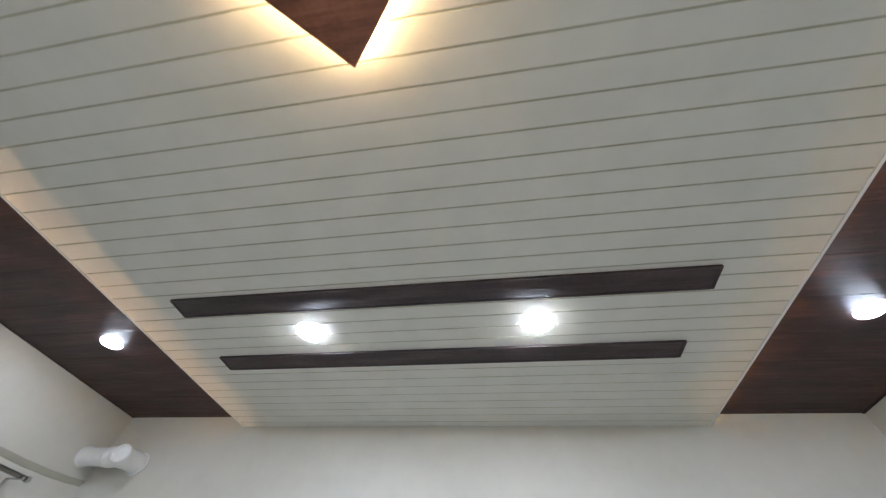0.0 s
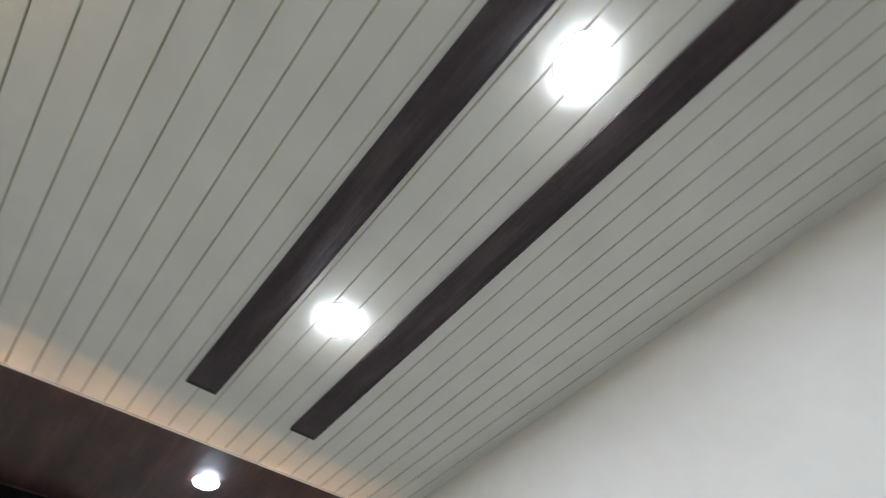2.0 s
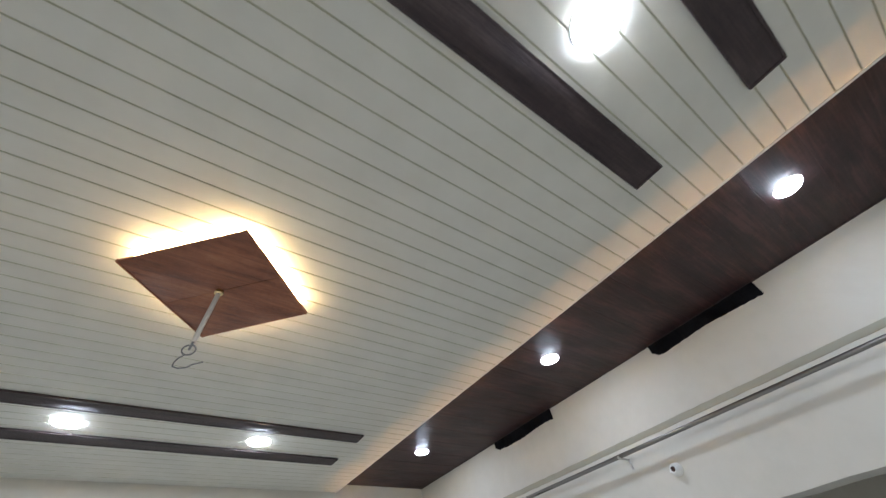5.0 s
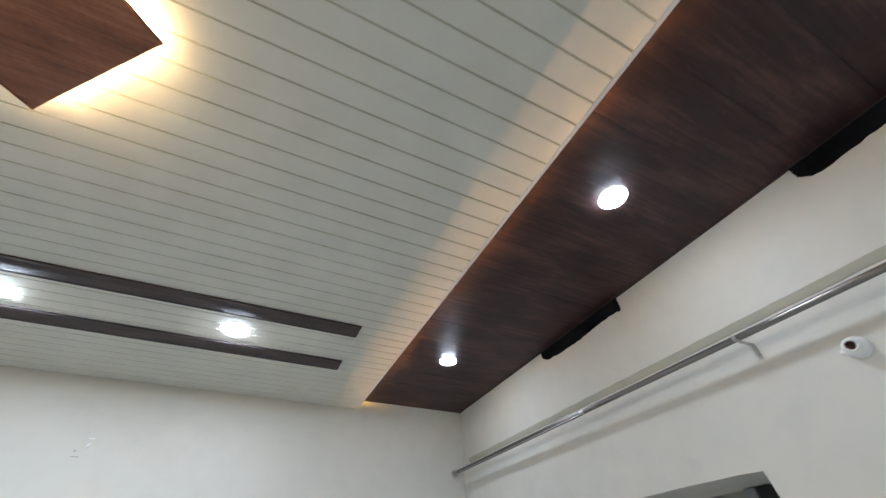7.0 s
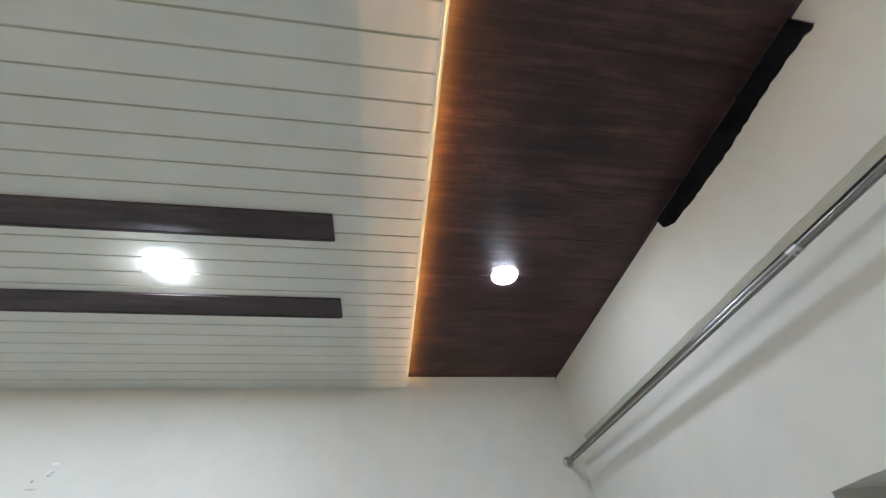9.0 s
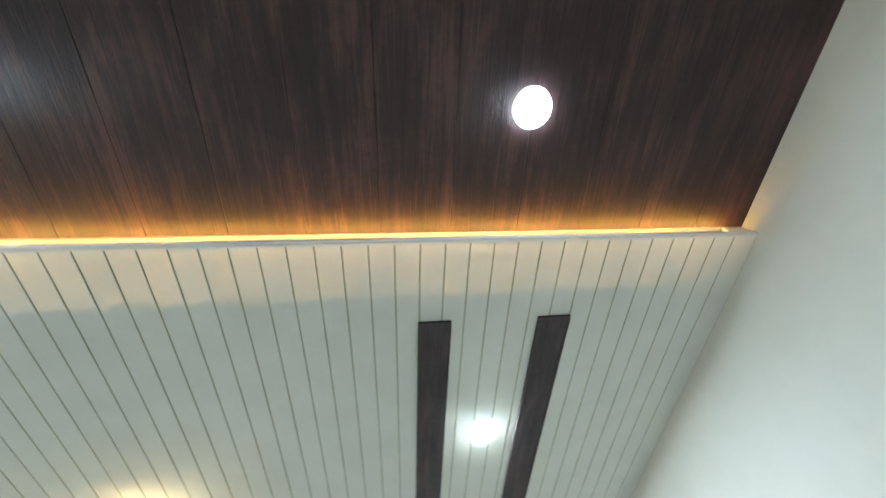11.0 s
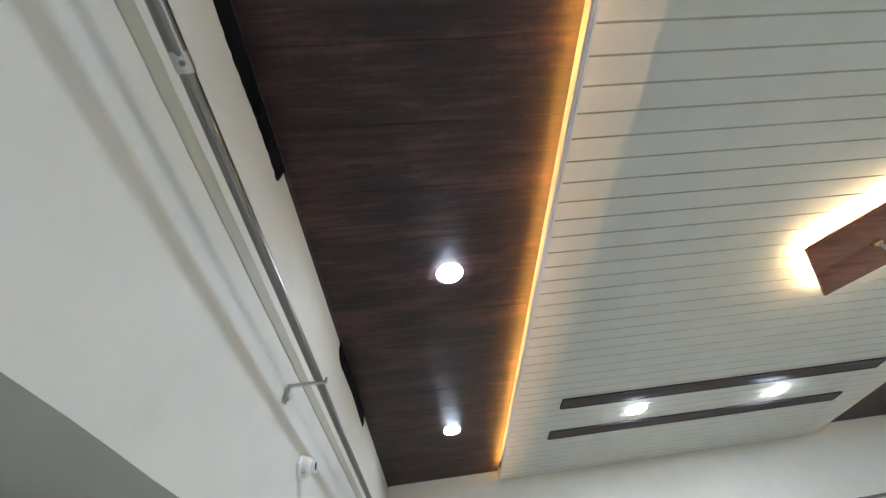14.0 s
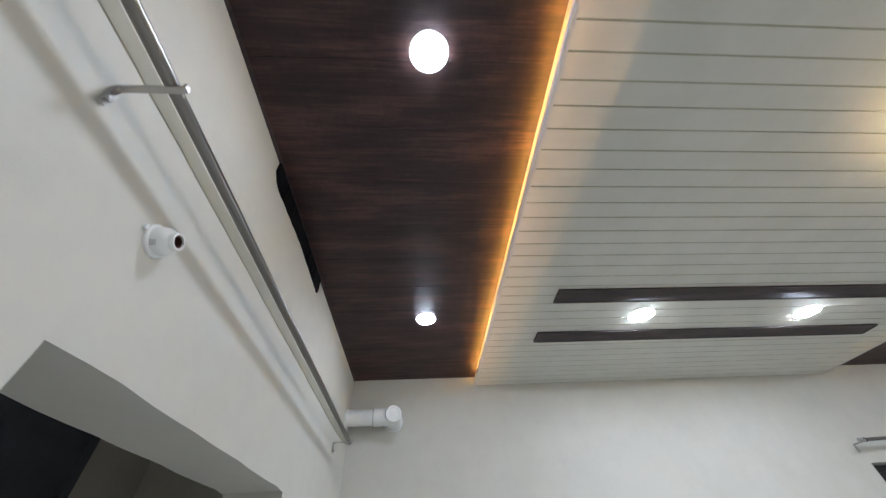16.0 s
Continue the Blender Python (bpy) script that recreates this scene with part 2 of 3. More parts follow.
def grooved(x0, x1, ys, z, width, depth, top, y0, y1, ends=True):
    """A sheet of planks along x from y0 to y1, a groove at each of ys, its face at z and its back at top."""
    prof = [(y0, z)]
    for y in ys:
        prof += [(y - width / 2 - 0.0015, z), (y - width / 2, z + 0.0015), (y - width / 2, z + depth), (y + width / 2, z + depth), (y + width / 2, z + 0.0015), (y + width / 2 + 0.0015, z)]
    prof += [(y1, z)]
    bm = bmesh.new()
    a = [bm.verts.new((x0, y, h)) for y, h in prof]
    b = [bm.verts.new((x1, y, h)) for y, h in prof]
    ta, tb = [[bm.verts.new((x, y, top)) for y, h in prof] for x in (x0, x1)]
    for k in range(len(prof) - 1):
        bm.faces.new([a[k], a[k + 1], b[k + 1], b[k]])
        if prof[k + 1][0] - prof[k][0] > 1e-6:
            bm.faces.new([ta[k], tb[k], tb[k + 1], ta[k + 1]])
            if ends:
                bm.faces.new([a[k], ta[k], ta[k + 1], a[k + 1]])
                bm.faces.new([b[k], b[k + 1], tb[k + 1], tb[k]])
    bm.faces.new([a[0], b[0], tb[0], ta[0]])
    bm.faces.new([a[-1], ta[-1], tb[-1], b[-1]])
    bmesh.ops.remove_doubles(bm, verts=bm.verts[:], dist=1e-6)
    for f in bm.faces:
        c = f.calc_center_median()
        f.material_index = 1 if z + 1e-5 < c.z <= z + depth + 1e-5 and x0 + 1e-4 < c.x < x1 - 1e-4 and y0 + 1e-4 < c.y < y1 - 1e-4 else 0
    return bm


# ---- the shell ----
TOP = 2.95
DS0, DS1, DN0, DN1, DTOP = -1.32, -0.235, 0.165, 1.35, 1.953      # two doorways in the west wall
WX0, WX1, WZ0, WZ1 = 1.36, 2.20, 0.95, 2.135                       # window in the north wall
TH = 0.22


def opening_wall(x0, x1, y0, y1, top, doors, head, seed):
    """A wall of one piece, its doorways with rounded, slightly uneven plaster edges."""
    rnd = random.Random(seed)
    line = [(y0, top), (y0, 0.0)]
    soft = set()

    def edge(p, q):
        n = max(1, int(math.dist(p, q) / 0.09))
        for k in range(n + 1):
            wob = 0.0 if k in (0, n) else 1.0
            u = k / n
            soft.add(len(line))
            line.append((p[0] + (q[0] - p[0]) * u + wob * rnd.uniform(-0.0016, 0.0016), p[1] + (q[1] - p[1]) * u + wob * rnd.uniform(-0.0016, 0.0016)))
    for a, b in doors:
        edge((a, 0.0), (a, head))
        line.pop()
        soft.discard(len(line))
        edge((a, head), (b, head))
        line.pop()
        soft.discard(len(line))
        edge((b, head), (b, 0.0))
    line += [(y1, 0.0), (y1, top)]
    bm = bmesh.new()
    f = [bm.verts.new((x1, y, z)) for y, z in line]
    k = [bm.verts.new((x0, y, z)) for y, z in line]
    bm.faces.new(f)
    bm.faces.new(k[::-1])
    n = len(line)
    for i in range(n):
        bm.faces.new([f[i], k[i], k[(i + 1) % n], f[(i + 1) % n]])
    es = []
    for i in range(n):
        j = (i + 1) % n
        if i in soft and j in soft and not (line[i][1] < 1e-6 and line[j][1] < 1e-6):
            for loop in (f, k):
                es.append(bm.edges.get((loop[i], loop[j])))
    bmesh.ops.bevel(bm, geom=es, offset=0.006, segments=3, affect="EDGES", profile=0.5)
    return bm


bm = opening_wall(XW - TH, XW, YS, YN, TOP, ((DS0, DS1), (DN0, DN1)), DTOP, 4)
structure("wall_west", bm, WALL_W, "off-white painted wall with two doorways", "wall", True)
bm = bmesh.new()
box(bm, XW - TH, WX0, YN, YN + 0.23, 0, TOP)
box(bm, WX1, XE + 0.23, YN, YN + 0.23, 0, TOP)
box(bm, WX0, WX1, YN, YN + 0.23, WZ1, TOP)
box(bm, WX0, WX1, YN, YN + 0.23, 0, WZ0)
structure("wall_north", bm, WALL, "off-white painted wall with one window", "wall")
structure("wall_south", boxed(XW - TH, XE + 0.23, YS - 0.23, YS, 0, TOP), WALL, "plain off-white painted wall", "wall")
structure("wall_east", boxed(XE, XE + 0.23, YS, YN, 0, TOP), WALL, "plain off-white painted wall", "wall")
structure("floor", boxed(XW - 1.5, XE + 0.23, YS - 0.23, YN + 0.23, -0.12, 0), TILE, "pale polished floor", "floor")
structure("ceiling_slab", boxed(XW - 1.5, XE + 0.23, YS - 0.23, YN + 0.23, TOP, TOP + 0.12), SLAB, "rough slab over the false ceiling", "ceiling")
# dim passage behind the doorways
bm = bmesh.new()
box(bm, XW - 1.5, XW - 1.3, YS - 0.23, YN + 0.23, 0, TOP)
box(bm, XW - 1.3, XW - TH, YS - 0.23, YS, 0, TOP)
box(bm, XW - 1.3, XW - TH, YN, YN + 0.23, 0, TOP)
structure("wall_passage", bm, HALL, "dim brownish wall of the unlit room beyond", "wall")

# ---- ceilings ----
ks = [k for k in range(-60, 41) if YS + 0.02 < 1.192 + PITCH * k < YN - 0.02]
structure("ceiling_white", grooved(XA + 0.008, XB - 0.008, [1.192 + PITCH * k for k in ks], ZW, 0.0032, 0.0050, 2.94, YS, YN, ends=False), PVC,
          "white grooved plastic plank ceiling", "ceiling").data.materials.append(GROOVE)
kb = [k for k in range(-12, 13) if YS + 0.03 < 0.327 + PLANK * k < YN - 0.03]
for side, x0, x1 in (("west", XW, XA - 0.0005), ("east", XB + 0.0005, XE)):
    structure("ceiling_border_" + side, grooved(x0, x1, [0.327 + PLANK * k for k in kb], ZB, 0.0015, 0.0014, 2.942, YS, YN), WOOD,
              "dark brown wood-grain plank border of the ceiling", "ceiling").data.materials.append(WOOD)
# smooth edge bead that closes the white planks along each border
for side, a, b in (("west", XA, XA + 0.0085), ("east", XB - 0.0085, XB)):
    bm = boxed(a, b, YS, YN, ZW - 0.004, ZW - 0.0004)
    u = XA + 0.0052 if side == "west" else XB - 0.0072
    box(bm, u, u + 0.002, YS, YN, ZW - 0.0004, ZW + 0.021)
    structure("trim_" + side, bm, TRIM, "smooth white plastic edge bead", "trim")
# unseen channels over the planks; they cut off the back row's glow
for side, a in (("west", XA + 0.209), ("east", XB - 0.212)):
    structure("ceiling_channel_" + side, boxed(a, a + 0.003, YS + 0.002, YN - 0.002, ZW + 0.0052, 2.938), TRIM, "white channel above the plastic planks", "ceiling")
# thin wooden edge strip along the walls
bm = boxed(XW, XW + 0.012, YS, YN, ZB - 0.004, ZB + 0.001)
structure("trim_wall_west", bm, STRIP, "thin dark edge strip under the border", "trim")
bm = boxed(XE - 0.012, XE, YS, YN, ZB - 0.004, ZB + 0.001)
structure("trim_wall_east", bm, STRIP, "thin dark edge strip under the border", "trim")


# ---- led tapes beside the borders ----
def led_tape(s, x, back):
    """Warm tape on the upstand beside a border; it stops short of the end walls."""
    e = thing("led_strip", "warm white led tape glowing along the ceiling border", "led strip", pose(x, 0, ZW), "led tapes")
    y0, y1 = YS + 0.066, YN - 0.066
    x0, x1 = sorted((-s * 0.004, s * 0.001))
    part("backing", boxed(x0, x1, YS + 0.004, YN - 0.004, 0.0, 0.005), HOLDER, e, "thin white backing tape")
    part("diffuser", boxed(x0, x1, y0, y1, 0.002, 0.019, bevel=0.002), LED_A, e, "glowing warm diffuser")
    for u in (YS + 0.002, YN - 0.092):
        part("end_block", boxed(x0, x1 + 0.002, u, u + 0.090, 0.020, ZB - ZW - 0.003), TRIM, e, "white end block")
    # an added lipped ledge, its unseen glow row shines up to light the wood
    x0, x1 = sorted((s * 0.0015, s * 0.0080))
    part("ledge", boxed(x0, x1, YS + 0.004, YN - 0.004, 0.0, 0.0105), HOLDER, e, "added white ledge under the glow row")
    x0, x1 = sorted((s * 0.0072, s * 0.0080))
    part("ledge_lip", boxed(x0, x1, YS + 0.004, YN - 0.004, 0.0105, 0.0134), HOLDER, e, "added white lip that keeps the glow off the wall")
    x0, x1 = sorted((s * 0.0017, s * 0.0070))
    part("wood_glow_row", boxed(x0, x1, y0, y1, 0.0106, 0.0120), GLOW_C, e, "unseen glow row added to light the border's wood")
    # an added unseen row behind the edge bead, over the plastic, to light it through
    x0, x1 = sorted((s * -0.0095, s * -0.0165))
    part("back_tape", boxed(x0, x1, YS + 0.01, YN - 0.01, 0.006, 0.008), HOLDER, e, "added white tape under the back glow row")
    part("back_glow_row", boxed(x0, x1, YS + 0.012, YN - 0.012, 0.0082, 0.0095), back, e, "unseen glow row added to light the plastic planks")
    return e


led_tape(-1, XA, GLOW_D)
led_tape(1, XB, GLOW_E)


# ---- dark strips on the white ceiling ----
def strip(y0, y1, half, cx, label):
    e = thing("ceiling_strip", label, "ceiling strip", pose(cx, (y0 + y1) / 2, ZW), "dark strips on the white ceiling")
    h = (y1 - y0) / 2
    part("board", boxed(-half + 0.012, half - 0.012, -h, h, -0.010, 0, bevel=0.0015), STRIP, e)
    for s in (-1, 1):
        a, b = sorted((s * half, s * (half - 0.012)))
        part("end_cap", boxed(a, b, -h - 0.001, h + 0.001, -0.012, 0, bevel=0.0015), STRIP, e, "dark end cap")
    for s in (-1, 1):
        a, b = sorted((s * (h - 0.008), s * (h + 0.002)))
        part("edge_bead", boxed(-half + 0.013, half - 0.013, a, b, -0.0125, -0.001, bevel=0.001), STRIP, e)
    return e


strip(1.219, 1.337, 1.192, 0.042, "dark brown wood-grain strip flat on the white ceiling")
strip(1.674, 1.791, 1.190, 0.030, "dark brown wood-grain strip near the north wall")
strip(-1.325, -1.206, 1.190, 0.040, "dark brown wood-grain strip flat on the white ceiling")
strip(-1.788, -1.662, 1.188, 0.040, "dark brown wood-grain strip near the south wall")


# ---- downlights ----
def downlight(r, h, mat, label, group):
    e = thing("downlight", label, "downlight", None, group)
    part("bezel", turned([(r + 0.0005, 0.0095), (r + 0.006, 0.0095), (r + 0.006, -0.0006), (r + 0.005, -0.0012), (r + 0.0005, -0.0012), (r + 0.0005, 0.0095)], 40), HOLDER, e, "white plastic rim")
    part("diffuser", turned([(r, 0.0), (r, -0.25 * h), (r * 0.93, -0.6 * h), (r * 0.72, -0.85 * h), (r * 0.36, -0.97 * h), (0, -h)], 24), mat, e, "glowing frosted lens")
    return e


lit = "round cool white downlight, lit, in the "
first = downlight(0.074, 0.009, LAMP_A, lit + "white ceiling", "downlights in the white ceiling")
spots = [(-0.545, 1.501), (0.557, 1.501), (-0.500, -1.508), (0.530, -1.508)]
first.matrix_basis = pose(*spots[0], ZW)
for x, y in spots[1:]:
    copy_thing(first, pose(x, y, ZW))
second = downlight(0.057, 0.014, LAMP_B, lit + "dark wooden border", "downlights in the borders")
spots = [(x, y) for x in (-1.876, 1.955) for y in (1.600, 0.069, -1.546)]
second.matrix_basis = pose(*spots[0], ZB)
for x, y in spots[1:]:
    copy_thing(second, pose(x, y, ZB))

# ---- square panel hung under the middle of the ceiling ----
PX, PY, PH = 0.066, 0.023, 0.242
panel = thing("hanging_panel", "square reddish-brown wooden ceiling panel lit from behind", "ceiling panel", pose(PX, PY, ZW - 0.066, 0, 0, 45))
# local x runs north-east, local y north-west
part("plank", boxed(-PH, -0.0008, -PH + 0.006, PH - 0.006, 0, 0.010, bevel=0.0012), PANEL, panel)
part("plank", boxed(0.0008, PH, -PH + 0.006, PH - 0.006, 0, 0.010, bevel=0.0012), PANEL, panel)
for s in (-1, 1):
    a, b = sorted((s * PH, s * (PH - 0.006)))
    part("edge_trim", boxed(-PH - 0.001, PH + 0.001, a, b, -0.002, 0.013, bevel=0.001), PANEL, panel, "thin brown edge trim")
for s in (-1, 1):
    a, b = sorted((s * 0.216, s * 0.196))
    part("frame_batten", boxed(a, b, -0.216, 0.216, 0.010, 0.066), HOLDER, panel, "white mounting batten")
    part("frame_batten", boxed(-0.196, 0.196, a, b, 0.010, 0.066), HOLDER, panel, "white mounting batten")
    a, b = sorted((s * 0.2165, s * 0.221))
    part("led_tape", boxed(a, b, -0.214, 0.214, 0.040, 0.056), LED_B, panel, "glowing warm led tape")
    part("led_tape", boxed(-0.214, 0.214, a, b, 0.040, 0.056), LED_B, panel, "glowing warm led tape")

# ---- fan rod under the panel ----
rod = thing("fan_rod", "cream down rod with a wire ring, no fan on it", "fan rod", pose(0.071, 0.014, ZW - 0.068))
part("collar", turned([(0.0, 0.0), (0.016, 0.0), (0.016, -0.010), (0.012, -0.013), (0.0, -0.013)], 20), BRASS, rod, "brass collar")
part("shaft", tube([(0, 0, -0.010), (0.003, 0.005, -0.12), (0.007, 0.012, -0.245)], 0.0085), ROD_WHITE, rod)
part("shackle", tube([(0.007, 0.012, -0.225), (0.008, 0.013, -0.26), (0.009, 0.010, -0.275)], 0.004, 8), WIRE, rod, "dark steel pin")
ring = [(0.009 + 0.019 * math.sin(a), 0.012 - 0.006 * math.sin(a), -0.276 - 0.019 * math.cos(a)) for a in [2 * math.pi * k / 20 for k in range(21)]]
part("ring", tube(ring, 0.0025, 8), WIRE, rod, "bent grey wire ring")
curl = [(0.012, 0.011, -0.294), (0.026, -0.004, -0.300), (0.034, -0.010, -0.316), (0.032, 0.0, -0.336), (0.016, 0.018, -0.349), (-0.006, 0.036, -0.352), (-0.020, 0.050, -0.345), (-0.044, 0.070, -0.342)]
part("wire_tail", tube(curl, 0.0022, 8), WIRE, rod, "loose grey wire end")


# ---- curtain rods ----
def bracket(parent, x, y, z, wall, axis):
    """A bent flat-bar bracket: collar on the rod, arm to the wall, plate down the wall. axis: the way to the wall."""
    n = Vector(axis)
    t = Vector((-n.y, n.x, 0))
    bm = bmesh.new()
    w, th = 0.006, 0.0028

    def bar(p, q, normal):
        p, q, nn = Vector(p), Vector(q), Vector(normal)
        vs = [bm.verts.new(c + a * w * t + b * th * nn) for c in (p, q) for a in (-1, 1) for b in (-1, 1)]
        for f in ((0, 1, 3, 2), (4, 6, 7, 5), (0, 4, 5, 1), (2, 3, 7, 6), (0, 2, 6, 4), (1, 5, 7, 3)):
            bm.faces.new([vs[i] for i in f])
    o = Vector((x, y, z))
    foot = o + n * (wall - 0.006)
    bar(o - n * 0.026, foot, (0, 0, 1))
    bar(o - n * 0.026, o - n * 0.026 + Vector((0, 0, 0.012)), n)
    bar(foot + Vector((0, 0, 0.003)), foot + Vector((0, 0, -0.055)), n)
    b = part("bracket", bm, BRACKET, parent, "bent flat steel bracket", False)
    part("screw", turned([(0.0, 0.004), (0.006, 0.003), (0.006, -0.002), (0.0, -0.002)], 10, "x" if abs(n.x) > 0.5 else "y"), BRACKET, b).location = foot + Vector((0, 0, -0.042)) - n * 0.006
    return b


RX, RZ0, RZ1 = -2.354, 2.372, 2.318
rodw = thing("curtain_rod", "bare round steel curtain rod on wall brackets", "curtain rod")
zr = lambda y: RZ0 + (RZ1 - RZ0) * (y + 2.33) / 4.43
part("tube", tube([(RX, -2.40, zr(-2.40)), (RX, -0.90, zr(-0.90))], 0.0140, 24), STEEL, rodw)
part("tube", tube([(RX, -0.95, zr(-0.95)), (RX, 2.10, zr(2.10))], 0.0123, 24), STEEL, rodw)
part("seam", tube([(RX + 0.0100, -2.36, zr(-2.36) - 0.0095), (RX + 0.0100, -0.905, zr(-0.905) - 0.0095)], 0.0024, 8), BRACKET, rodw, "raised folded seam")
for dy in (-0.022, -0.008):
    part("pin", turned([(0.0, 0.003), (0.0042, 0.002), (0.0042, -0.002), (0.0, -0.002)], 10), WIRE, rodw, "dark joint pin").location = (RX + 0.006, -0.892 + dy, zr(-0.9) - 0.0138)
part("joint_sleeve", tube([(RX, -0.915, zr(-0.915)), (RX, -0.885, zr(-0.885))], 0.0143, 24), BRACKET, rodw, "pinned joint sleeve")
part("end_flange", turned([(0.0, 0.0), (0.026, 0.0), (0.026, 0.006), (0.020, 0.010), (0.018, 0.03), (0.0, 0.03)], 20, "y"), BRACKET, rodw, "round end flange").location = (RX, YS + 0.001, zr(-2.39))
part("end_cap", turned([(0.0, -0.012), (0.0155, -0.012), (0.0165, 0.004), (0.011, 0.012), (0.0, 0.014)], 20, "y"), BRACKET, rodw, "rounded end cap").location = (RX, 2.105, zr(2.105))
bracket(rodw, RX, -0.025, zr(0) - 0.012, RX - XW, (-1, 0, 0))
bracket(rodw, RX, 2.06, zr(2.06) - 0.012, RX - XW, (-1, 0, 0))

rodn = thing("curtain_rod", "short steel curtain rod above the dark window", "curtain rod")
part("tube", tube([(1.335, YN - 0.075, 2.268), (2.34, YN - 0.075, 2.292)], 0.0115, 20), STEEL, rodn)
part("end_cap", turned([(0.0, -0.014), (0.014, -0.012), (0.016, 0.004), (0.016, 0.012), (0.0, 0.014)], 20, "x"), BRACKET, rodn, "dark end cap").location = (1.328, YN - 0.075, 2.268)
part("end_collar", tube([(1.345, YN - 0.075, 2.2683), (1.372, YN - 0.075, 2.2689)], 0.0140, 20), BLACK, rodn, "dark sleeve near the end")
bracket(rodn, 1.335, YN - 0.075, 2.256, 0.075, (0, 1, 0))
bracket(rodn, 2.29, YN - 0.075, 2.279, 0.075, (0, 1, 0))

# ---- low ridge along the west wall, just above the rod, darker than the wall's paint ----
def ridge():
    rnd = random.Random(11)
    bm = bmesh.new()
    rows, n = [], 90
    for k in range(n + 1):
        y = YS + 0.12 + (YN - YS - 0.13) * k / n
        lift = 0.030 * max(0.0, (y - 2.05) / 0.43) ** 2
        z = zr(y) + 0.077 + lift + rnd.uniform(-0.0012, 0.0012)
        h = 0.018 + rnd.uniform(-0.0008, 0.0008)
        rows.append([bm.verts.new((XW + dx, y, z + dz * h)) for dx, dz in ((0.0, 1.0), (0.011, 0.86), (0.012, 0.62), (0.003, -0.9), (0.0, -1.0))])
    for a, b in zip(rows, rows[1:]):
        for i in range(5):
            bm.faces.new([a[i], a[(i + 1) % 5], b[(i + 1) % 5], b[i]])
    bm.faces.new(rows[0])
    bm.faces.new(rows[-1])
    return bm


structure("trim_ridge", ridge(), RIDGE, "low cream ridge, darker than the wall, along it above the rod", "trim", True)

# ---- bulb holder on the west wall ----
hold = thing("bulb_holder", "empty white round bulb holder on the wall", "bulb holder", pose(XW, 0.225, 2.197))
part("base", turned([(0.0, 0.0), (0.035, 0.0), (0.035, 0.006), (0.032, 0.009), (0.0, 0.009)], 36, "x"), HOLDER, hold)
b = part("barrel", turned([(0.0, 0.0), (0.0295, 0.0), (0.0292, 0.014), (0.027, 0.021), (0.0225, 0.026), (0.0195, 0.029), (0.0190, 0.037), (0.0180, 0.039), (0.0140, 0.039), (0.0135, 0.014), (0.0, 0.014)], 36, "x"), HOLDER, hold)
b.matrix_basis = pose(0.0085, 0, 0, 0, 2, 0)
part("socket", turned([(0.0, 0.016), (0.0131, 0.016), (0.0131, 0.036), (0.0112, 0.036), (0.0112, 0.020), (0.0, 0.020)], 24, "x"), SOCKET, b, "dark brown socket")
for k in range(3):
    sl = part("slot", boxed(0.002, 0.0145, -0.0007, 0.0007, 0.0284, 0.0299), GREY, b, "dark slot")
    sl.matrix_basis = pose(0, 0, 0, 128 + 8 * k, 0, 0)
part("screw_ear", boxed(0, 0.006, -0.044, -0.035, -0.004, 0.008, bevel=0.002), HOLDER, hold)

# ---- drain pipe in the north-west corner ----
# it leaves the west wall, turns into the north wall and has a capped cleaning eye that faces the room
PR = 0.055
pipe = thing("drain_pipe", "white plastic drain pipe with a capped elbow in the corner", "pipe", pose(XW, YN - 0.120, 2.545))
part("pipe", turned([(PR, 0.0), (PR, 0.215)], 36, "x"), PIPE, pipe)
part("wall_collar", turned([(PR, 0.0), (PR + 0.008, 0.0), (PR + 0.008, 0.010), (PR + 0.004, 0.014), (PR, 0.014)], 36, "x"), PIPE, pipe)
part("coupling", turned([(PR, 0.195), (PR + 0.005, 0.196), (PR + 0.0065, 0.200), (PR + 0.0065, 0.240), (PR + 0.005, 0.246), (PR, 0.247)], 36, "x"), PIPE, pipe, "thicker pipe coupling")
part("seal", turned([(PR, 0.191), (PR + 0.003, 0.191), (PR + 0.003, 0.1955), (PR, 0.1955)], 36, "x"), GREY, pipe, "dark rubber seal")
bend = [(0.24, 0.0, 0.0)] + [(0.265 + 0.06 * math.sin(a), 0.06 * (1 - math.cos(a)), 0) for a in [math.pi / 2 * k / 8 for k in range(9)]] + [(0.325, 0.118, 0)]
part("elbow", tube(bend, PR + 0.004, 32, cap=False), PIPE, pipe, "bent pipe elbow")
eye = part("cleaning_eye", turned([(PR - 0.002, 0.0), (PR - 0.002, -0.075), (PR + 0.003, -0.076), (PR + 0.003, -0.098), (PR - 0.001, -0.103), (0.040, -0.104), (0.038, -0.101), (0.0, -0.101)], 36, "y"), PIPE, pipe, "round capped cleaning eye")
eye.matrix_basis = pose(0.310, 0.030, 0, 0, 0, 17)
part("flange", turned([(PR + 0.002, 0.106), (PR + 0.016, 0.108), (PR + 0.016, 0.119), (PR + 0.002, 0.119)], 36, "y"), PIPE, pipe, "thin wall flange").location = (0.325, 0, 0)


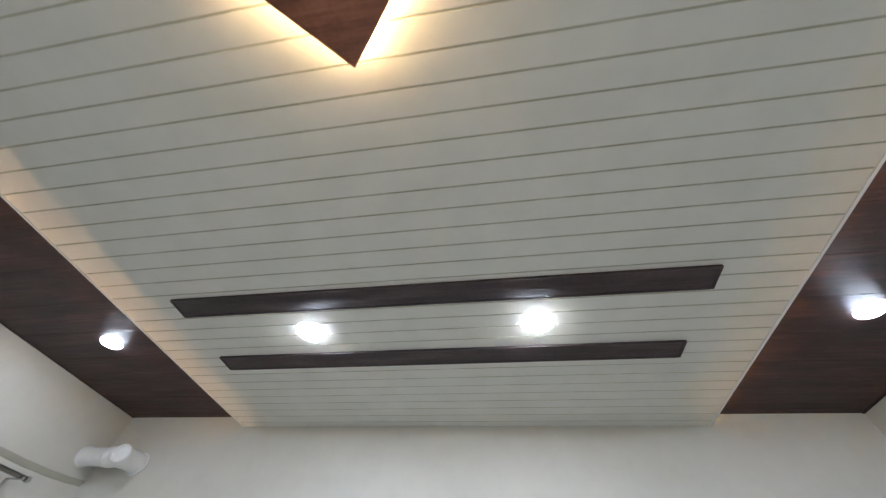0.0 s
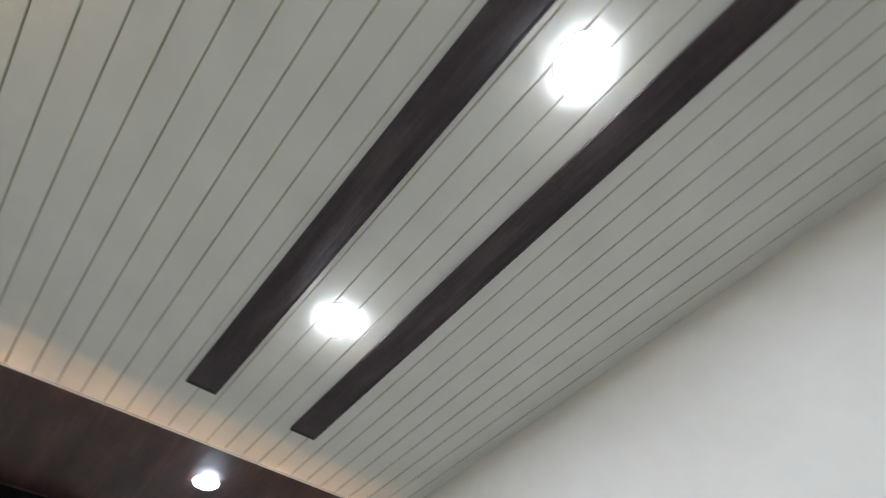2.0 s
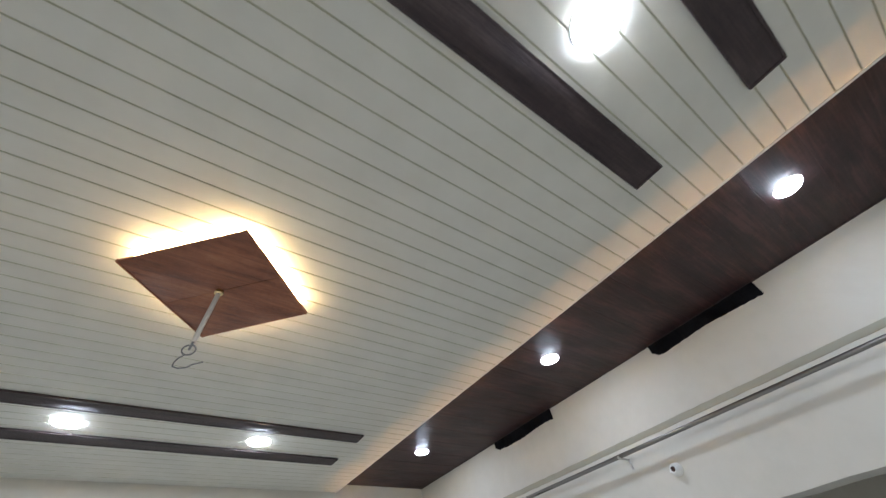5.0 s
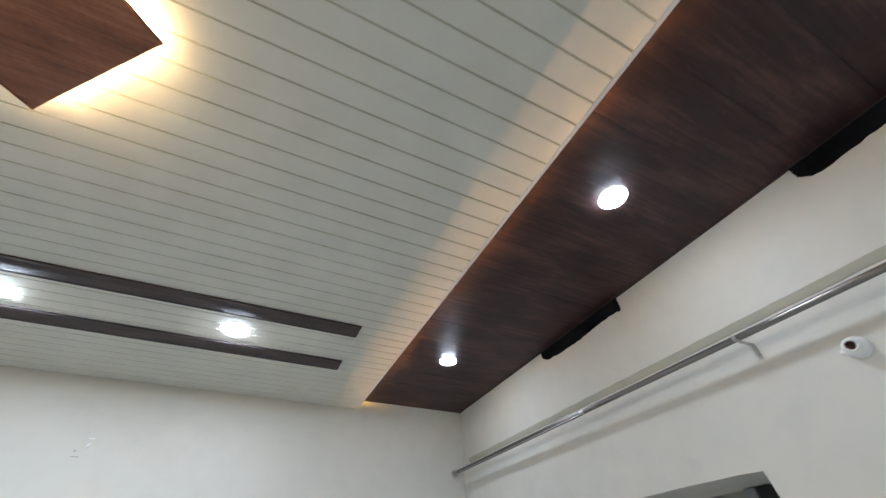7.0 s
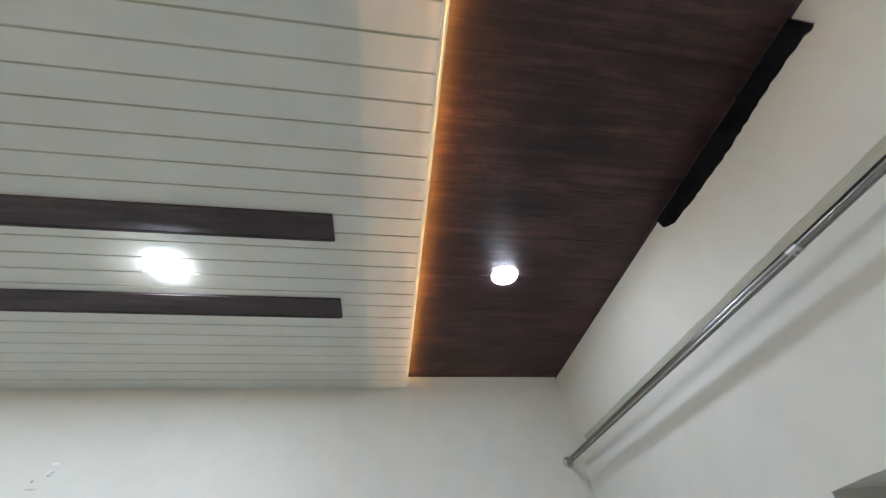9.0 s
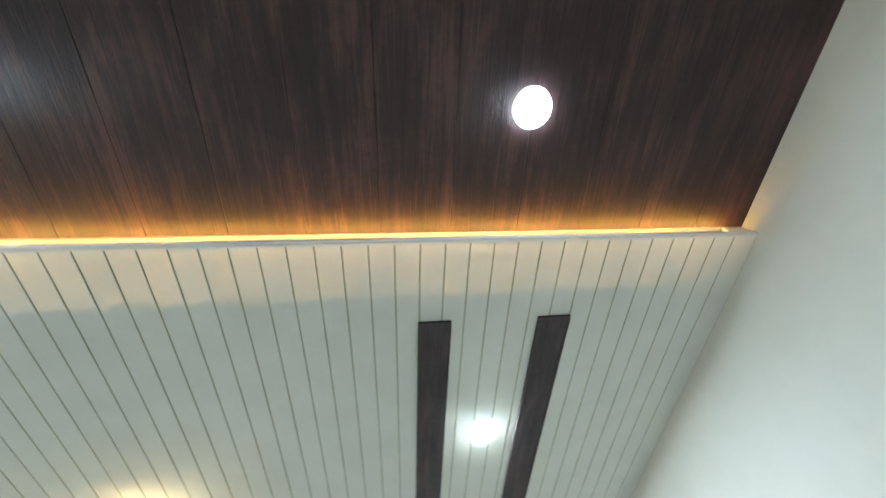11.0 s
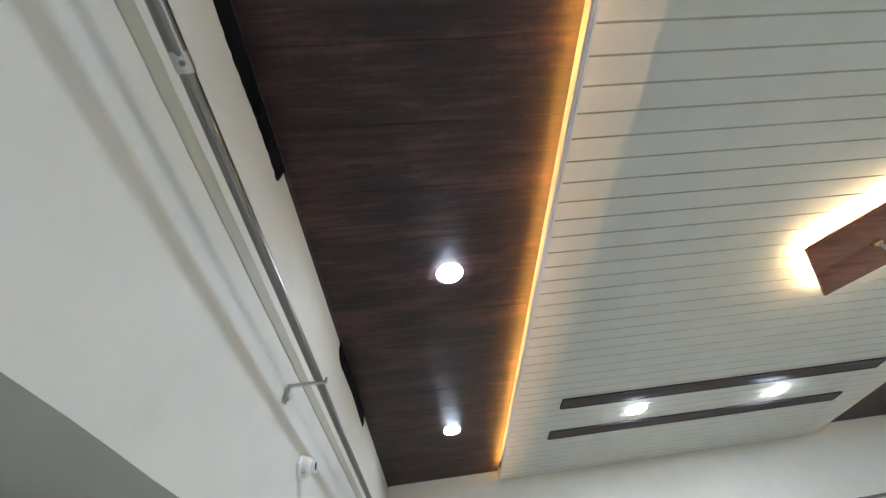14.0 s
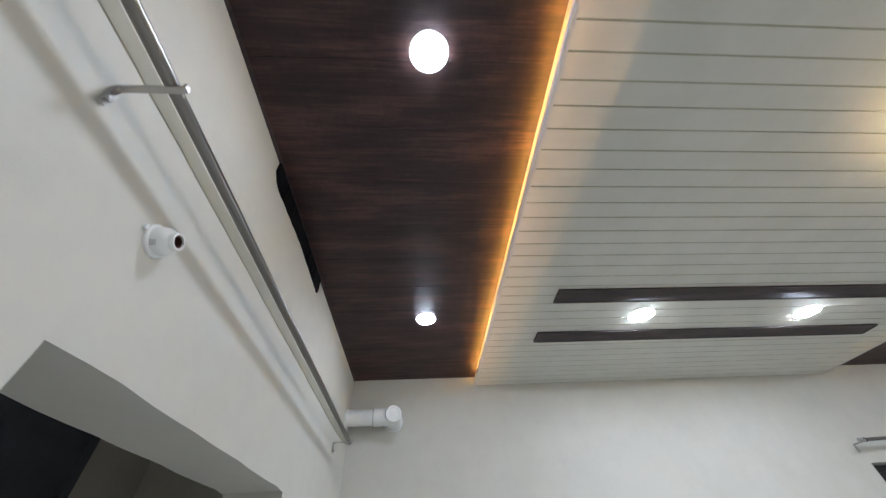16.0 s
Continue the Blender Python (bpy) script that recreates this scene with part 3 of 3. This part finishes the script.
# ---- ragged black strips that paint in the dark gap under the border at the west wall ----
def ragged(y0, y1, seed):
    rnd = random.Random(seed)
    e = thing("gap_strip", "ragged black strip in place of the dark gap at the wall", "foam strip", pose(XW, (y0 + y1) / 2, ZB), "black foam strips")
    n, half = 46, (y1 - y0) / 2
    bm = bmesh.new()
    cols = []
    for k in range(n + 1):
        u = k / n
        drop = 0.080 + 0.007 * math.sin(7 * u + seed) + rnd.uniform(-0.003, 0.003)
        if u < 0.05:
            drop *= 0.62 + 7 * u
        if u > 0.96:
            drop *= 1.12 - 2.4 * (u - 0.96)
        th = 0.009 + rnd.uniform(-0.002, 0.002)
        y = -half + 2 * half * u
        cols.append([bm.verts.new(p) for p in ((0.0, y, -0.002), (th, y, -0.002), (th, y + rnd.uniform(-0.002, 0.002), -drop * 0.75), (th * 0.6, y, -drop), (0.0, y, -drop * 1.03))])
    for a, b in zip(cols, cols[1:]):
        for i in range(5):
            bm.faces.new([a[i], a[(i + 1) % 5], b[(i + 1) % 5], b[i]])
    bm.faces.new(cols[0])
    bm.faces.new(cols[-1])
    part("strip", bm, GAP_BLACK, e, "", False)


ragged(0.472, 1.190, 1)
ragged(-1.190, -0.480, 5)

# ---- window in the north wall ----
win = tagged(new("window_1"), "dark window with a black frame in the north wall", "window", kind="structure")
win.matrix_basis = pose(WX0, YN + 0.10, WZ0)
ww, wh = WX1 - WX0, WZ1 - WZ0
for a in ((0, 0.045, 0, wh), (ww - 0.045, ww, 0, wh), (0.045, ww - 0.045, 0, 0.045), (0.045, ww - 0.045, wh - 0.045, wh), (ww / 2 - 0.02, ww / 2 + 0.02, 0.045, wh - 0.045)):
    part("window_frame", boxed(a[0], a[1], 0, 0.05, a[2], a[3], bevel=0.003), BLACK, win)
for a, b in ((0.045, ww / 2 - 0.02), (ww / 2 + 0.02, ww - 0.045)):
    part("pane", boxed(a, b, 0.02, 0.026, 0.045, wh - 0.045), GLASS, win, "dark glass pane")

# ---- deep lining behind the south doorway ----
bm = boxed(XW - 0.39, XW - TH - 0.0006, DS0 - 0.09, DS1 + 0.09, DTOP, DTOP + 0.14, bevel=0.004)
box(bm, XW - 0.39, XW - TH - 0.0006, DS1, DS1 + 0.09, 0, DTOP - 0.0006)
box(bm, XW - 0.39, XW - TH - 0.0006, DS0 - 0.09, DS0, 0, DTOP - 0.0006)
structure("trim_doorway", bm, WALL, "painted plaster lining of the deep doorway", "trim")

# ---- dark door leaf in the south doorway of the west wall ----
door = tagged(new("door_1"), "black door leaf standing ajar in the doorway", "door", kind="structure")
door.matrix_basis = pose(XW - 0.33, DS1, 0)
part("leaf", boxed(-0.04, 0, -0.235, -0.002, 0.008, DTOP - 0.004, bevel=0.004), BLACK, door)
part("edge_post", boxed(-0.05, 0.006, -0.285, -0.237, 0.008, DTOP - 0.004, bevel=0.004), GREY, door, "grey metal edge post")

# ---- closed slate-grey door in the far wall of the passage ----
slate = tagged(new("door_2"), "dark slate-grey door in the unlit room beyond", "door", kind="structure")
slate.matrix_basis = pose(XW - 1.3, 1.04, 0)
part("leaf", boxed(0.004, 0.030, 0.06, 0.83, 0.008, 2.40, bevel=0.003), SLATE, slate)
for a in ((0.0, 0.06, 0.0, 2.46), (0.83, 0.89, 0.0, 2.46), (0.06, 0.83, 2.40, 2.46)):
    part("door_frame", boxed(0.002, 0.045, *a, bevel=0.003), SLATE, slate, "dark frame board")

# ---- small white plug in the south wall ----
plug = thing("wall_plug", "tiny white plastic plug beside a scuffed screw hole", "wall plug", pose(0.130, YS, 2.393))
part("plug", turned([(0.0, 0.010), (0.006, 0.010), (0.009, 0.004), (0.009, 0.0), (0.0, 0.0)], 12, "y"), HOLDER, plug)
part("tab", boxed(-0.018, 0.0, 0.0, 0.005, 0.006, 0.014, bevel=0.001), HOLDER, plug, "bent white tab").rotation_euler = (0, radians(28), 0)
part("hole", turned([(0.0, 0.0012), (0.005, 0.0012), (0.006, 0.0), (0.0, 0.0)], 10, "y"), GREY, plug, "dark screw hole").location = (0.05, 0, -0.028)
part("scuff", boxed(0.015, 0.055, 0.0, 0.0008, -0.060, -0.056), GREY, plug, "thin grey scuff")
part("chip", boxed(-0.012, 0.016, 0.0, 0.0008, 0.040, 0.046), HOLDER, plug, "white plaster chip")
